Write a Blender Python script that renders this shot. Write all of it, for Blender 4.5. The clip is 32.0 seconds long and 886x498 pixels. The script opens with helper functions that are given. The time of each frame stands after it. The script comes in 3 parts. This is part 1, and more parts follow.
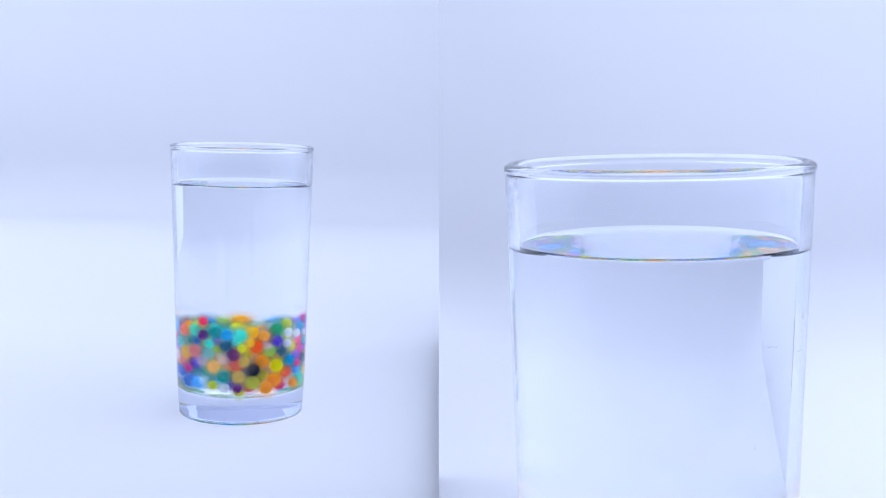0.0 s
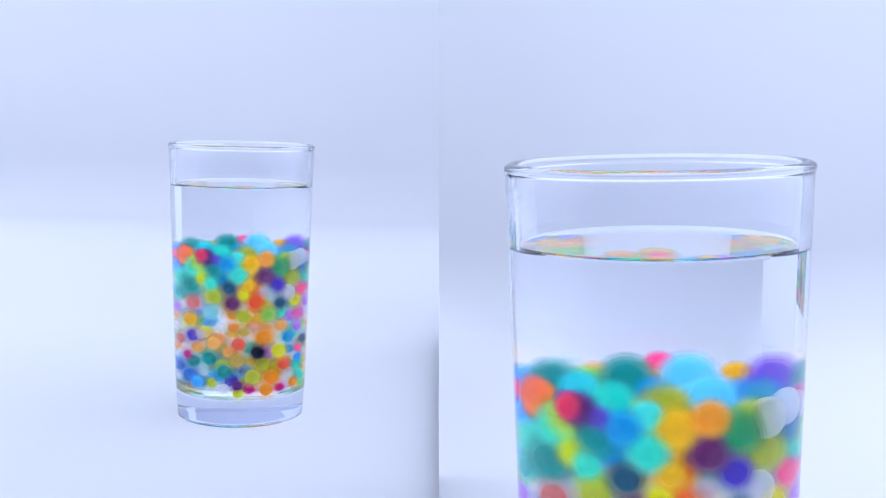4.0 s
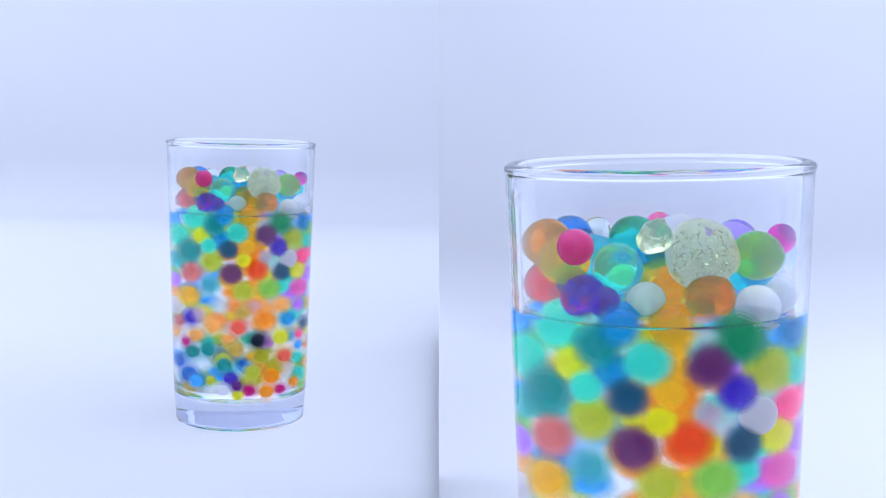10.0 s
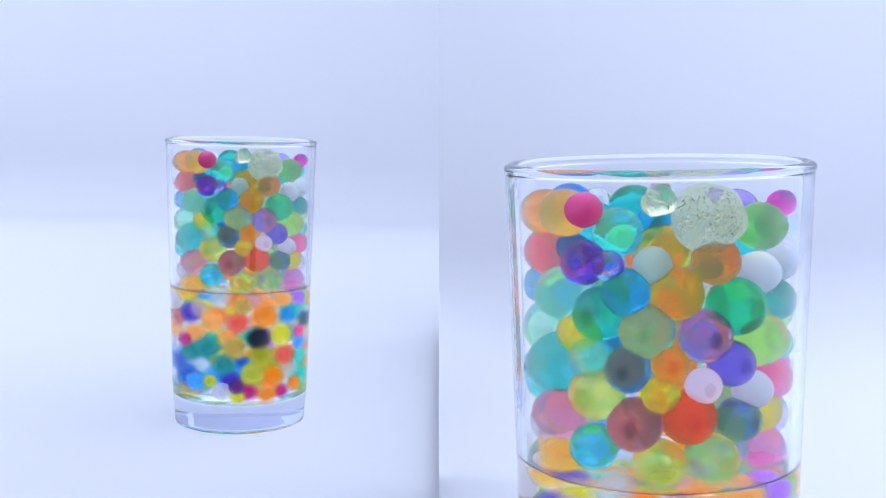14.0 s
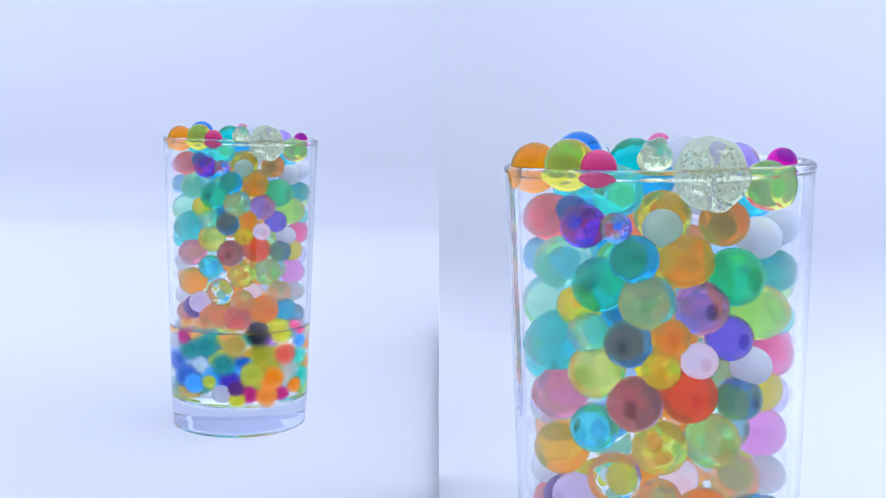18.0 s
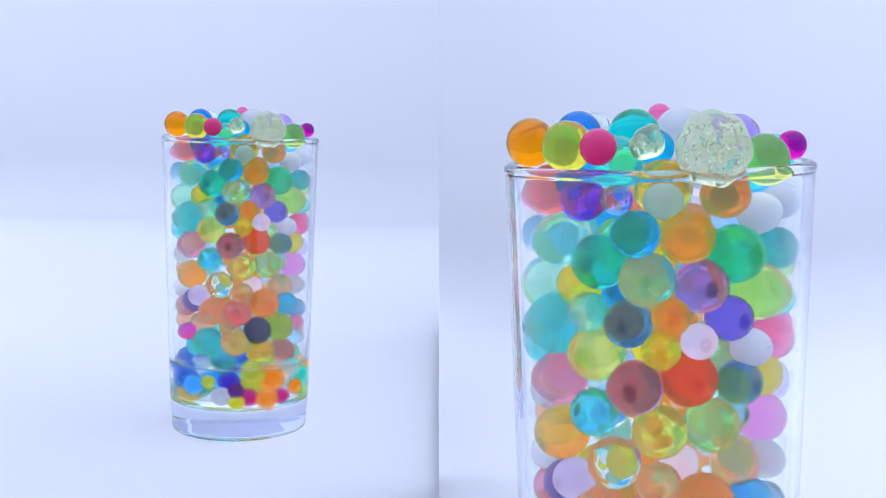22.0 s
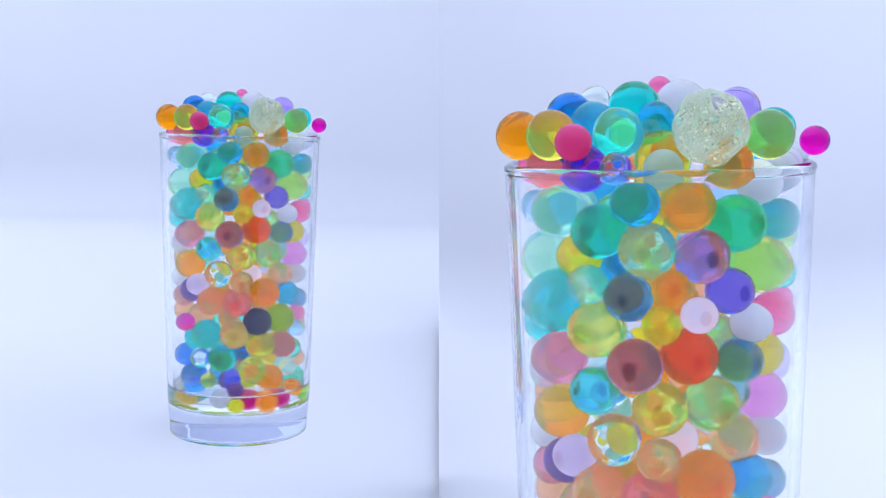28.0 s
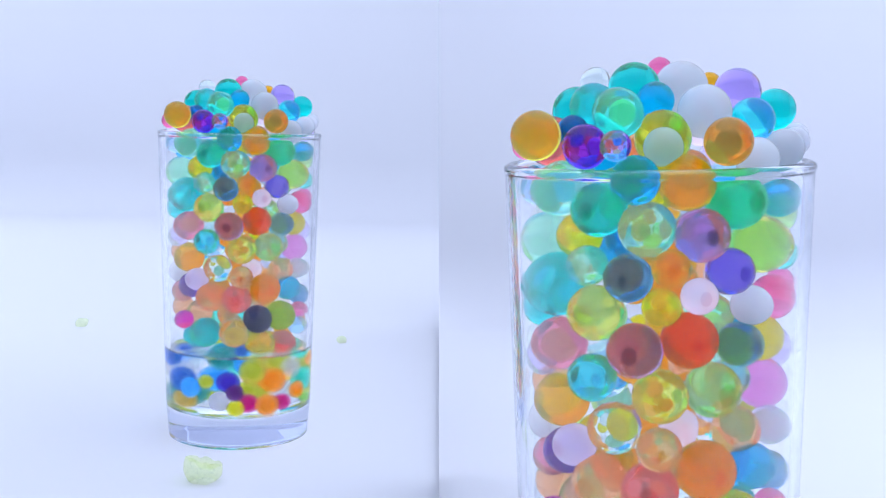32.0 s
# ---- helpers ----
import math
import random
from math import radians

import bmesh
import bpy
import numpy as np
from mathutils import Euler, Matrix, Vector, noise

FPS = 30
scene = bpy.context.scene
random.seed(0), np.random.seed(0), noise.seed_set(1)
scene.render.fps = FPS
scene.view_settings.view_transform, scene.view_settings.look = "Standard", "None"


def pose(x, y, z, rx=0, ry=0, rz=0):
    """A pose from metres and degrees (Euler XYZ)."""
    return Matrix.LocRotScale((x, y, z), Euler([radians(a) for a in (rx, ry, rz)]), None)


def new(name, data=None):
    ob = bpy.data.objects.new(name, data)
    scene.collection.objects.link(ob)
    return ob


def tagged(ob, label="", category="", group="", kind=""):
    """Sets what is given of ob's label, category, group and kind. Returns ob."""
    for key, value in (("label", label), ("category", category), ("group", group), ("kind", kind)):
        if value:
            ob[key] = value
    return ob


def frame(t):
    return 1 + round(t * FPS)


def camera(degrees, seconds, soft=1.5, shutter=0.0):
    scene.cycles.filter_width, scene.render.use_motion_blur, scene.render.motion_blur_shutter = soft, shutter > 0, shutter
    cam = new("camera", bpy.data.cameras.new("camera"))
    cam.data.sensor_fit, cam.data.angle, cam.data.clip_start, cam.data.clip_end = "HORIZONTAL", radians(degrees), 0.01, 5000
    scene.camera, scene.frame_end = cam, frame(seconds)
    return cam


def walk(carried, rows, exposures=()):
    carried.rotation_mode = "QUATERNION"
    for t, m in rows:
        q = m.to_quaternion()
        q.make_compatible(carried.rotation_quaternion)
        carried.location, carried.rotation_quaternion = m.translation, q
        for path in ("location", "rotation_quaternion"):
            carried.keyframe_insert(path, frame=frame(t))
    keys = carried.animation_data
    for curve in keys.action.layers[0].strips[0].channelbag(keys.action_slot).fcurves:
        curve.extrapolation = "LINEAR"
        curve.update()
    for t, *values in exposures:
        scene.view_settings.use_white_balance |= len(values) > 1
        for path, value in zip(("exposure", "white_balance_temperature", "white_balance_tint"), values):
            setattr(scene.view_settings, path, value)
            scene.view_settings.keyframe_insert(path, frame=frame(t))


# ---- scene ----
# One lens, held still before two studio sets that stand side by side.
EYE = 0.1488
cam = camera(42.81, 32.0, soft=1.2)
VIEW = pose(0, 0, EYE, 90 - 7.717, 0, 0)
walk(cam, [(0, VIEW), (32, VIEW)])

# light passes many clear layers
scene.cycles.max_bounces = scene.cycles.transmission_bounces = scene.cycles.transparent_max_bounces = 40

# ---- light: a white light tent, brightest overhead ----
scene.view_settings.exposure = 0.0
world = bpy.data.worlds.new("light_tent")
scene.world = world
world.use_nodes = True
wn, wl = world.node_tree.nodes, world.node_tree.links
wn.clear()
w_out = wn.new("ShaderNodeOutputWorld")
w_bg = wn.new("ShaderNodeBackground")
w_co = wn.new("ShaderNodeTexCoord")
w_sep = wn.new("ShaderNodeSeparateXYZ")
w_ramp = wn.new("ShaderNodeValToRGB")
wl.new(w_co.outputs["Generated"], w_sep.inputs[0])
w_map = wn.new("ShaderNodeMapRange")
w_map.inputs["From Min"].default_value = -1.0
wl.new(w_sep.outputs["Z"], w_map.inputs["Value"])
wl.new(w_map.outputs["Result"], w_ramp.inputs[0])
# the tent is open to a dim room on the side of the lens
w_lean, w_open, w_dim = wn.new("ShaderNodeMath"), wn.new("ShaderNodeMapRange"), wn.new("ShaderNodeMix")
wl.new(w_sep.outputs["Y"], w_lean.inputs[0])
wl.new(w_sep.outputs["Z"], w_lean.inputs[1])
w_open.interpolation_type = "SMOOTHSTEP"
w_open.inputs["From Min"].default_value, w_open.inputs["From Max"].default_value = -0.75, 0.2
wl.new(w_lean.outputs[0], w_open.inputs["Value"])
w_dim.data_type = "RGBA"
w_dim.inputs["A"].default_value = (0.20, 0.24, 0.36, 1)
wl.new(w_open.outputs["Result"], w_dim.inputs["Factor"])
wl.new(w_ramp.outputs[0], w_dim.inputs["B"])
wl.new(w_dim.outputs["Result"], w_bg.inputs["Color"])
wl.new(w_bg.outputs[0], w_out.inputs[0])
w_ramp.color_ramp.elements[0].position = 0.45
w_ramp.color_ramp.elements[0].color = (0.48, 0.565, 0.835, 1)
w_ramp.color_ramp.elements[1].position = 0.97
w_ramp.color_ramp.elements[1].color = (1.09, 1.23, 1.65, 1)
w_mid = w_ramp.color_ramp.elements.new(0.80)
w_mid.color = (0.635, 0.72, 0.965, 1)
w_bg.inputs["Strength"].default_value = 1.67


# ---- the two sets ----
# (seconds, x, y, z) of the foot of the far glass: its set is drawn slowly towards the lens
FAR_STEPS = [(0, -0.1027, 0.5596, -0.0052), (6, -0.1009, 0.5478, -0.0035), (13, -0.0985, 0.5339, -0.0014), (23, -0.0950, 0.5124, 0.0011),
             (32, -0.0920, 0.4940, 0.0036)]
LEAN = 1.67


def far_set(t):
    for (a, *p), (b, *q) in zip(FAR_STEPS, FAR_STEPS[1:]):
        if t <= b:
            k = (t - a) / (b - a)
            return pose(*[i + (j - i) * k for i, j in zip(p, q)], 0, LEAN, 10.08)
    return pose(*FAR_STEPS[-1][1:], 0, LEAN, 10.08)


def near_set(t):
    return pose(0.0519, 0.2599, 0.0040, 0, -1.226, -10.68)


SETS = {"far": far_set, "near": near_set}


# ---- materials ----
def material(name):
    m = bpy.data.materials.new(name)
    m.use_nodes = True
    m.node_tree.nodes.clear()
    return m, m.node_tree.nodes, m.node_tree.links, m.node_tree.nodes.new("ShaderNodeOutputMaterial")


def paper_material(name, tone, sheer):
    m, n, l, out = material(name)
    b = n.new("ShaderNodeBsdfPrincipled")
    b.inputs["Roughness"].default_value = 0.62
    b.inputs["Specular IOR Level"].default_value = 0.25
    co = n.new("ShaderNodeTexCoord")
    fine, broad = n.new("ShaderNodeTexNoise"), n.new("ShaderNodeTexNoise")
    fine.inputs["Scale"].default_value, broad.inputs["Scale"].default_value = 900, 5
    fine.inputs["Detail"].default_value = 4
    l.new(co.outputs["Object"], fine.inputs["Vector"])
    l.new(co.outputs["Object"], broad.inputs["Vector"])
    mix = n.new("ShaderNodeMix")
    mix.data_type = "RGBA"
    mix.inputs["A"].default_value = (*[c * 0.975 for c in tone], 1)
    mix.inputs["B"].default_value = (*tone, 1)
    l.new(broad.outputs["Fac"], mix.inputs["Factor"])
    l.new(mix.outputs["Result"], b.inputs["Base Color"])
    bump = n.new("ShaderNodeBump")
    bump.inputs["Strength"].default_value, bump.inputs["Distance"].default_value = 0.05, 0.0002
    l.new(fine.outputs["Fac"], bump.inputs["Height"])
    l.new(bump.outputs[0], b.inputs["Normal"])
    thin, both = n.new("ShaderNodeBsdfTranslucent"), n.new("ShaderNodeMixShader")
    thin.inputs["Color"].default_value = (*tone, 1)
    both.inputs[0].default_value = sheer
    l.new(b.outputs[0], both.inputs[1])
    l.new(thin.outputs[0], both.inputs[2])
    l.new(both.outputs[0], out.inputs[0])
    return m


def wetness(n, l, water, cling=0.0):
    """1 below the water's surface, 0 above it; between beads the water clings higher by up to cling. Second, 1 where much water stands over the gel."""
    co, sep, wet, deep = n.new("ShaderNodeTexCoord"), n.new("ShaderNodeSeparateXYZ"), n.new("ShaderNodeMapRange"), n.new("ShaderNodeMapRange")
    co.object = water
    wet.inputs["From Min"].default_value, wet.inputs["From Max"].default_value = 0.0003, -0.0003
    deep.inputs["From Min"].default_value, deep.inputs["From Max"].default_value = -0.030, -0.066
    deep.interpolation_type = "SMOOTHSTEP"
    l.new(co.outputs["Object"], sep.inputs[0])
    level = sep.outputs["Z"]
    if cling:
        rough, away = n.new("ShaderNodeTexNoise"), n.new("ShaderNodeMath")
        rough.inputs["Scale"].default_value, rough.inputs["Detail"].default_value = 170, 1.0
        away.operation = "MULTIPLY_ADD"
        away.inputs[1].default_value = -2.0 * cling
        l.new(co.outputs["Object"], rough.inputs["Vector"])
        l.new(rough.outputs["Fac"], away.inputs[0])
        l.new(sep.outputs["Z"], away.inputs[2])
        level = away.outputs[0]
    l.new(level, wet.inputs["Value"])
    l.new(sep.outputs["Z"], deep.inputs["Value"])
    return wet.outputs["Result"], deep.outputs["Result"]


def glass_material(name, ior, tint, rough=0.0, water=None, wet_ior=1.0, milk=0.0):
    """Clear glass or gel; where it is wet, the step in refractive index is that against water."""
    m, n, l, out = material(name)
    b = n.new("ShaderNodeBsdfGlass")
    b.inputs["IOR"].default_value, b.inputs["Roughness"].default_value = ior, rough
    b.inputs["Color"].default_value = (*tint, 1)
    if water:
        step = n.new("ShaderNodeMapRange")
        step.inputs["To Min"].default_value, step.inputs["To Max"].default_value = ior, wet_ior
        l.new(wetness(n, l, water)[0], step.inputs["Value"])
        l.new(step.outputs["Result"], b.inputs["IOR"])
    last = b
    if milk:
        haze, last = n.new("ShaderNodeBsdfTranslucent"), n.new("ShaderNodeMixShader")
        haze.inputs["Color"].default_value = (*tint, 1)
        last.inputs[0].default_value = milk
        l.new(b.outputs[0], last.inputs[1])
        l.new(haze.outputs[0], last.inputs[2])
    l.new(last.outputs[0], out.inputs[0])
    return m


CLING = 0.0028
# colour of the gel, and how milky it is
GEL = {
    "orange": ((0.95, 0.42, 0.02), 0.5), "amber": ((0.94, 0.57, 0.05), 0.45), "tan_orange": ((0.92, 0.46, 0.10), 0.5),
    "yellow": ((0.86, 0.76, 0.02), 0.45), "olive": ((0.66, 0.60, 0.10), 0.35), "lime": ((0.78, 0.81, 0.24), 0.35),
    "pale_lime": ((0.62, 0.84, 0.40), 0.35), "green": ((0.01, 0.58, 0.26), 0.45), "mint": ((0.50, 0.84, 0.66), 0.4),
    "aqua": ((0.20, 0.80, 0.70), 0.4), "teal": ((0.002, 0.49, 0.46), 0.4), "cyan": ((0.02, 0.66, 0.64), 0.4),
    "sky_teal": ((0.26, 0.76, 0.78), 0.35), "azure": ((0.01, 0.52, 0.78), 0.4), "sky": ((0.55, 0.74, 0.92), 0.35),
    "blue": ((0.02, 0.30, 0.70), 0.4), "indigo": ((0.24, 0.20, 0.66), 0.4), "violet": ((0.21, 0.04, 0.33), 0.4),
    "mauve": ((0.27, 0.16, 0.28), 0.45), "slate": ((0.10, 0.23, 0.32), 0.45), "black": ((0.012, 0.014, 0.04), 0.6),
    "magenta": ((0.74, 0.01, 0.46), 0.5), "pink": ((0.90, 0.28, 0.52), 0.5), "pink_lilac": ((0.80, 0.38, 0.66), 0.4),
    "rose": ((0.84, 0.36, 0.46), 0.45), "salmon": ((0.93, 0.27, 0.25), 0.5), "red_orange": ((0.92, 0.16, 0.02), 0.5),
    "peach": ((0.98, 0.58, 0.34), 0.45), "tan": ((0.76, 0.53, 0.26), 0.45), "lilac": ((0.78, 0.72, 0.90), 0.5),
    "pink_clear": ((0.88, 0.74, 0.82), 0.55), "clear": ((0.84, 0.93, 0.93), 0.08), "white_clear": ((0.86, 0.87, 0.90), 0.5),
    "white": ((0.88, 0.88, 0.92), 0.9), "iris": ((0.55, 0.45, 0.86), 0.2), "cyan_clear": ((0.10, 0.72, 0.78), 0.34),
    "golden": ((0.80, 0.74, 0.12), 0.45), "frost": ((0.86, 0.88, 0.92), 0.66), "frost_mint": ((0.66, 0.85, 0.82), 0.58), "hot_pink": ((0.95, 0.09, 0.32), 0.8),
}
WORDS = {"frost": "frosted white", "frost_mint": "frosted pale mint", "tan_orange": "tan-orange", "pale_lime": "pale lime green", "sky_teal": "blue-teal", "pink_lilac": "lilac-pink", "red_orange": "red-orange",
         "pink_clear": "pale milky pink", "white_clear": "milky clear", "cyan_clear": "clear cyan", "hot_pink": "hot pink", "iris": "clear violet-tinged",
         "mint": "pale mint green", "olive": "olive yellow", "sky": "pale sky blue", "azure": "bright blue"}


def gel_materials(colour, water):
    """The gel's skin, its dyed middle and its dense heart. Gel has the refractive index of water, so that the skin bends light only where it stands out of it."""
    tone, milk = GEL[colour]
    m, n, l, out = material("gel_" + colour)
    info, hue, shift = n.new("ShaderNodeObjectInfo"), n.new("ShaderNodeHueSaturation"), n.new("ShaderNodeMapRange")
    hue.inputs["Color"].default_value = (*tone, 1)
    hue.inputs["Saturation"].default_value = 1.05
    shift.inputs["To Min"].default_value, shift.inputs["To Max"].default_value = 0.9, 1.12
    l.new(info.outputs["Random"], shift.inputs["Value"])
    l.new(shift.outputs["Result"], hue.inputs["Value"])
    # what one pass through the skin lets by
    most = max(tone)
    pale = (*[most ** 0.04 * (c / most) ** 0.58 for c in tone], 1)
    clear, straight = n.new("ShaderNodeBsdfRefraction"), n.new("ShaderNodeBsdfTransparent")
    clear.inputs["IOR"].default_value = 1.333
    clear.inputs["Roughness"].default_value = 0.0
    clear.inputs["Color"].default_value = straight.inputs["Color"].default_value = pale
    through_it = n.new("ShaderNodeMixShader")
    through_it.inputs[0].default_value = 0.08 if milk > 0.3 else 0.03
    l.new(clear.outputs[0], through_it.inputs[1])
    l.new(straight.outputs[0], through_it.inputs[2])
    milky, glow, soft = n.new("ShaderNodeBsdfDiffuse"), n.new("ShaderNodeBsdfTranslucent"), n.new("ShaderNodeMixShader")
    rich = n.new("ShaderNodeGamma")
    rich.inputs["Gamma"].default_value = 0.75
    l.new(hue.outputs[0], rich.inputs["Color"])
    l.new(rich.outputs[0], milky.inputs["Color"])
    l.new(rich.outputs[0], glow.inputs["Color"])
    soft.inputs[0].default_value = 0.6
    l.new(milky.outputs[0], soft.inputs[1])
    l.new(glow.outputs[0], soft.inputs[2])
    dry = n.new("ShaderNodeMixShader")
    dry.inputs[0].default_value = max(milk * 0.16, milk - 0.33) if milk < 0.55 else milk
    l.new(through_it.outputs[0], dry.inputs[1])
    l.new(soft.outputs[0], dry.inputs[2])
    gloss, fres, shiny = n.new("ShaderNodeBsdfGlossy"), n.new("ShaderNodeFresnel"), n.new("ShaderNodeMixShader")
    gloss.inputs["Roughness"].default_value = 0.03
    fres.inputs["IOR"].default_value = 1.3
    l.new(fres.outputs[0], shiny.inputs[0])
    l.new(dry.outputs[0], shiny.inputs[1])
    l.new(gloss.outputs[0], shiny.inputs[2])
    see, fog, veil = n.new("ShaderNodeBsdfTransparent"), n.new("ShaderNodeBsdfTranslucent"), n.new("ShaderNodeMixShader")
    see.inputs["Color"].default_value = (*[1 - (1 - c) * 0.10 for c in tone], 1)
    fog.inputs["Color"].default_value = (*tone, 1)
    veil.inputs[0].default_value = 0.02 if milk < 0.85 else 0.8
    l.new(see.outputs[0], veil.inputs[1])
    l.new(fog.outputs[0], veil.inputs[2])
    both = n.new("ShaderNodeMixShader")
    wet, under = wetness(n, l, water, CLING)
    if milk > 0.85:
        thick = n.new("ShaderNodeMapRange")
        thick.inputs["To Min"].default_value, thick.inputs["To Max"].default_value = 0.8, 0.10
        l.new(under, thick.inputs["Value"])
        l.new(thick.outputs["Result"], veil.inputs[0])
    l.new(wet, both.inputs[0])
    l.new(shiny.outputs[0], both.inputs[1])
    l.new(veil.outputs[0], both.inputs[2])
    l.new(both.outputs[0], out.inputs[0])
    # the dye shows purer under water, where no pale skin lies over it
    most, least = max(tone), min(tone)
    pure = 0.25 if tone[0] == most else 0.75
    if milk > 0.85 or colour.endswith("clear"):
        pure = 0.0
    deep = [(c - least * pure) * most / (most - least * pure) for c in tone]
    if tone[0] == most and tone[2] < 0.5:
        deep = [deep[0], min(deep[1] * 1.22, deep[0]), deep[2] * 0.8]
    elif pure and tone[0] > tone[1]:
        deep = [deep[0] * 1.15, deep[1] * 0.8, deep[2]]
    elif pure:
        deep = [deep[0] * 0.9, deep[1] * 0.9, deep[2]] if tone[2] < 0.5 * tone[1] else [deep[0] * 0.35, deep[1], max(deep[2], deep[1] * 0.85)]
    deep = [0.86 * c ** 1.18 for c in deep]
    made = [m]
    # with depth shells fade and hearts thicken, standing in for unswollen beads
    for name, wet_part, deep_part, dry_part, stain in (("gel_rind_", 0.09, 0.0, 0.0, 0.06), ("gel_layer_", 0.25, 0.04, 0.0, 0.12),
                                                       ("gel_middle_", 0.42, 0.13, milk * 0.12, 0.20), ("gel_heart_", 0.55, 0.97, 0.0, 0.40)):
        m, n, l, out = material(name + colour)
        d, g, mix = n.new("ShaderNodeBsdfDiffuse"), n.new("ShaderNodeBsdfTranslucent"), n.new("ShaderNodeMixShader")
        d.inputs["Color"].default_value = g.inputs["Color"].default_value = (*deep, 1)
        mix.inputs[0].default_value = 0.62
        l.new(d.outputs[0], mix.inputs[1])
        l.new(g.outputs[0], mix.inputs[2])
        t, last, share = n.new("ShaderNodeBsdfTransparent"), n.new("ShaderNodeMixShader"), n.new("ShaderNodeMapRange")
        dye, spread = n.new("ShaderNodeMix"), n.new("ShaderNodeMapRange")
        wet, under = wetness(n, l, water, CLING)
        dye.data_type = "RGBA"
        dye.inputs["A"].default_value = (*[c ** 0.12 if name == "gel_middle_" else 1 for c in tone], 1)
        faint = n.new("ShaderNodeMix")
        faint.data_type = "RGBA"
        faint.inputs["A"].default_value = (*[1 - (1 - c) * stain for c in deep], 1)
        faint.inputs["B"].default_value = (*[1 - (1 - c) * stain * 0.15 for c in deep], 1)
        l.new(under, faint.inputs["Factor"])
        l.new(faint.outputs["Result"], dye.inputs["B"])
        l.new(wet, dye.inputs["Factor"])
        l.new(dye.outputs["Result"], t.inputs["Color"])
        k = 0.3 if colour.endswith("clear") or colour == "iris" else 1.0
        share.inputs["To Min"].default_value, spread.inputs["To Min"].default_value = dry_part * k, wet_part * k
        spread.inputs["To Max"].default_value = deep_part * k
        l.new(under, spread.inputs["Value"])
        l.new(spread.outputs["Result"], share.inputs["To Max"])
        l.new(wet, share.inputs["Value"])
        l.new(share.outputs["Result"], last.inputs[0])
        l.new(t.outputs[0], last.inputs[1])
        l.new(mix.outputs[0], last.inputs[2])
        l.new(last.outputs[0], out.inputs[0])
        made.append(m)
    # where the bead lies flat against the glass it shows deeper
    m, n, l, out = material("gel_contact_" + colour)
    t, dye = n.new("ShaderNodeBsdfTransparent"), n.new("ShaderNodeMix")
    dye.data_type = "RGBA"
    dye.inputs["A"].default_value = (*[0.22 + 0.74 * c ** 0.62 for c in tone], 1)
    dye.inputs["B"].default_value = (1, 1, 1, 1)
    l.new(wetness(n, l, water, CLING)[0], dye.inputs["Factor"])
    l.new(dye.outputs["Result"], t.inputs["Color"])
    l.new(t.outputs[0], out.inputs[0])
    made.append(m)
    return made


PAPER_FAR = paper_material("white_paper_far", (0.855, 0.855, 0.865), 0.38)
PAPER_NEAR = paper_material("white_paper_near", (0.85, 0.85, 0.87), 0.20)
PAPER_SHEER = paper_material("sheer_card", (0.97, 0.97, 0.97), 0.8)
GLASS = glass_material("clear_glass", 1.47, (0.965, 0.978, 1.0))


def draw_lines(m):
    """Faint upright draw lines in one strip of the wall, as pressed glass has."""
    n, l = m.node_tree.nodes, m.node_tree.links
    co, sep, far, strip = n.new("ShaderNodeTexCoord"), n.new("ShaderNodeSeparateXYZ"), n.new("ShaderNodeMath"), n.new("ShaderNodeMapRange")
    stretch, lines, bump = n.new("ShaderNodeMapping"), n.new("ShaderNodeTexNoise"), n.new("ShaderNodeBump")
    stretch.inputs["Scale"].default_value = (1500, 40, 22)
    lines.inputs["Scale"].default_value, lines.inputs["Detail"].default_value = 1.0, 2.0
    far.inputs[1].default_value = 0.008
    far.operation = "SUBTRACT"
    size = n.new("ShaderNodeMath")
    size.operation = "ABSOLUTE"
    strip.inputs["From Min"].default_value, strip.inputs["From Max"].default_value = 0.0065, 0.003
    strip.inputs["To Min"].default_value, strip.inputs["To Max"].default_value = 0.0, 0.5
    bump.inputs["Distance"].default_value = 0.00006
    l.new(co.outputs["Object"], sep.inputs[0])
    l.new(sep.outputs["X"], far.inputs[0])
    l.new(far.outputs[0], size.inputs[0])
    l.new(size.outputs[0], strip.inputs["Value"])
    l.new(co.outputs["Object"], stretch.inputs["Vector"])
    l.new(stretch.outputs[0], lines.inputs["Vector"])
    l.new(lines.outputs["Fac"], bump.inputs["Height"])
    l.new(strip.outputs["Result"], bump.inputs["Strength"])
    for b in n:
        if b.type == "BSDF_GLASS":
            l.new(bump.outputs[0], b.inputs["Normal"])


draw_lines(GLASS)
# darker tint for the thick base's absorption, with its contact shadow put in too
BASE_GLASS = glass_material("thick_base_glass", 1.47, (0.85, 0.875, 0.95))
WATER = glass_material("clear_water", 1.333, (0.985, 0.995, 1.0))


# ---- mesh helpers ----
def mesh_object(name, bm, mat, smooth=True):
    me = bpy.data.meshes.new(name)
    bm.to_mesh(me)
    bm.free()
    me.materials.append(mat)
    if smooth:
        for f in me.polygons:
            f.use_smooth = True
    return new(name, me)


def part(name, bm, mat, parent, label="", smooth=True):
    ob = mesh_object(name, bm, mat, smooth)
    ob.parent = parent
    return tagged(ob, label)


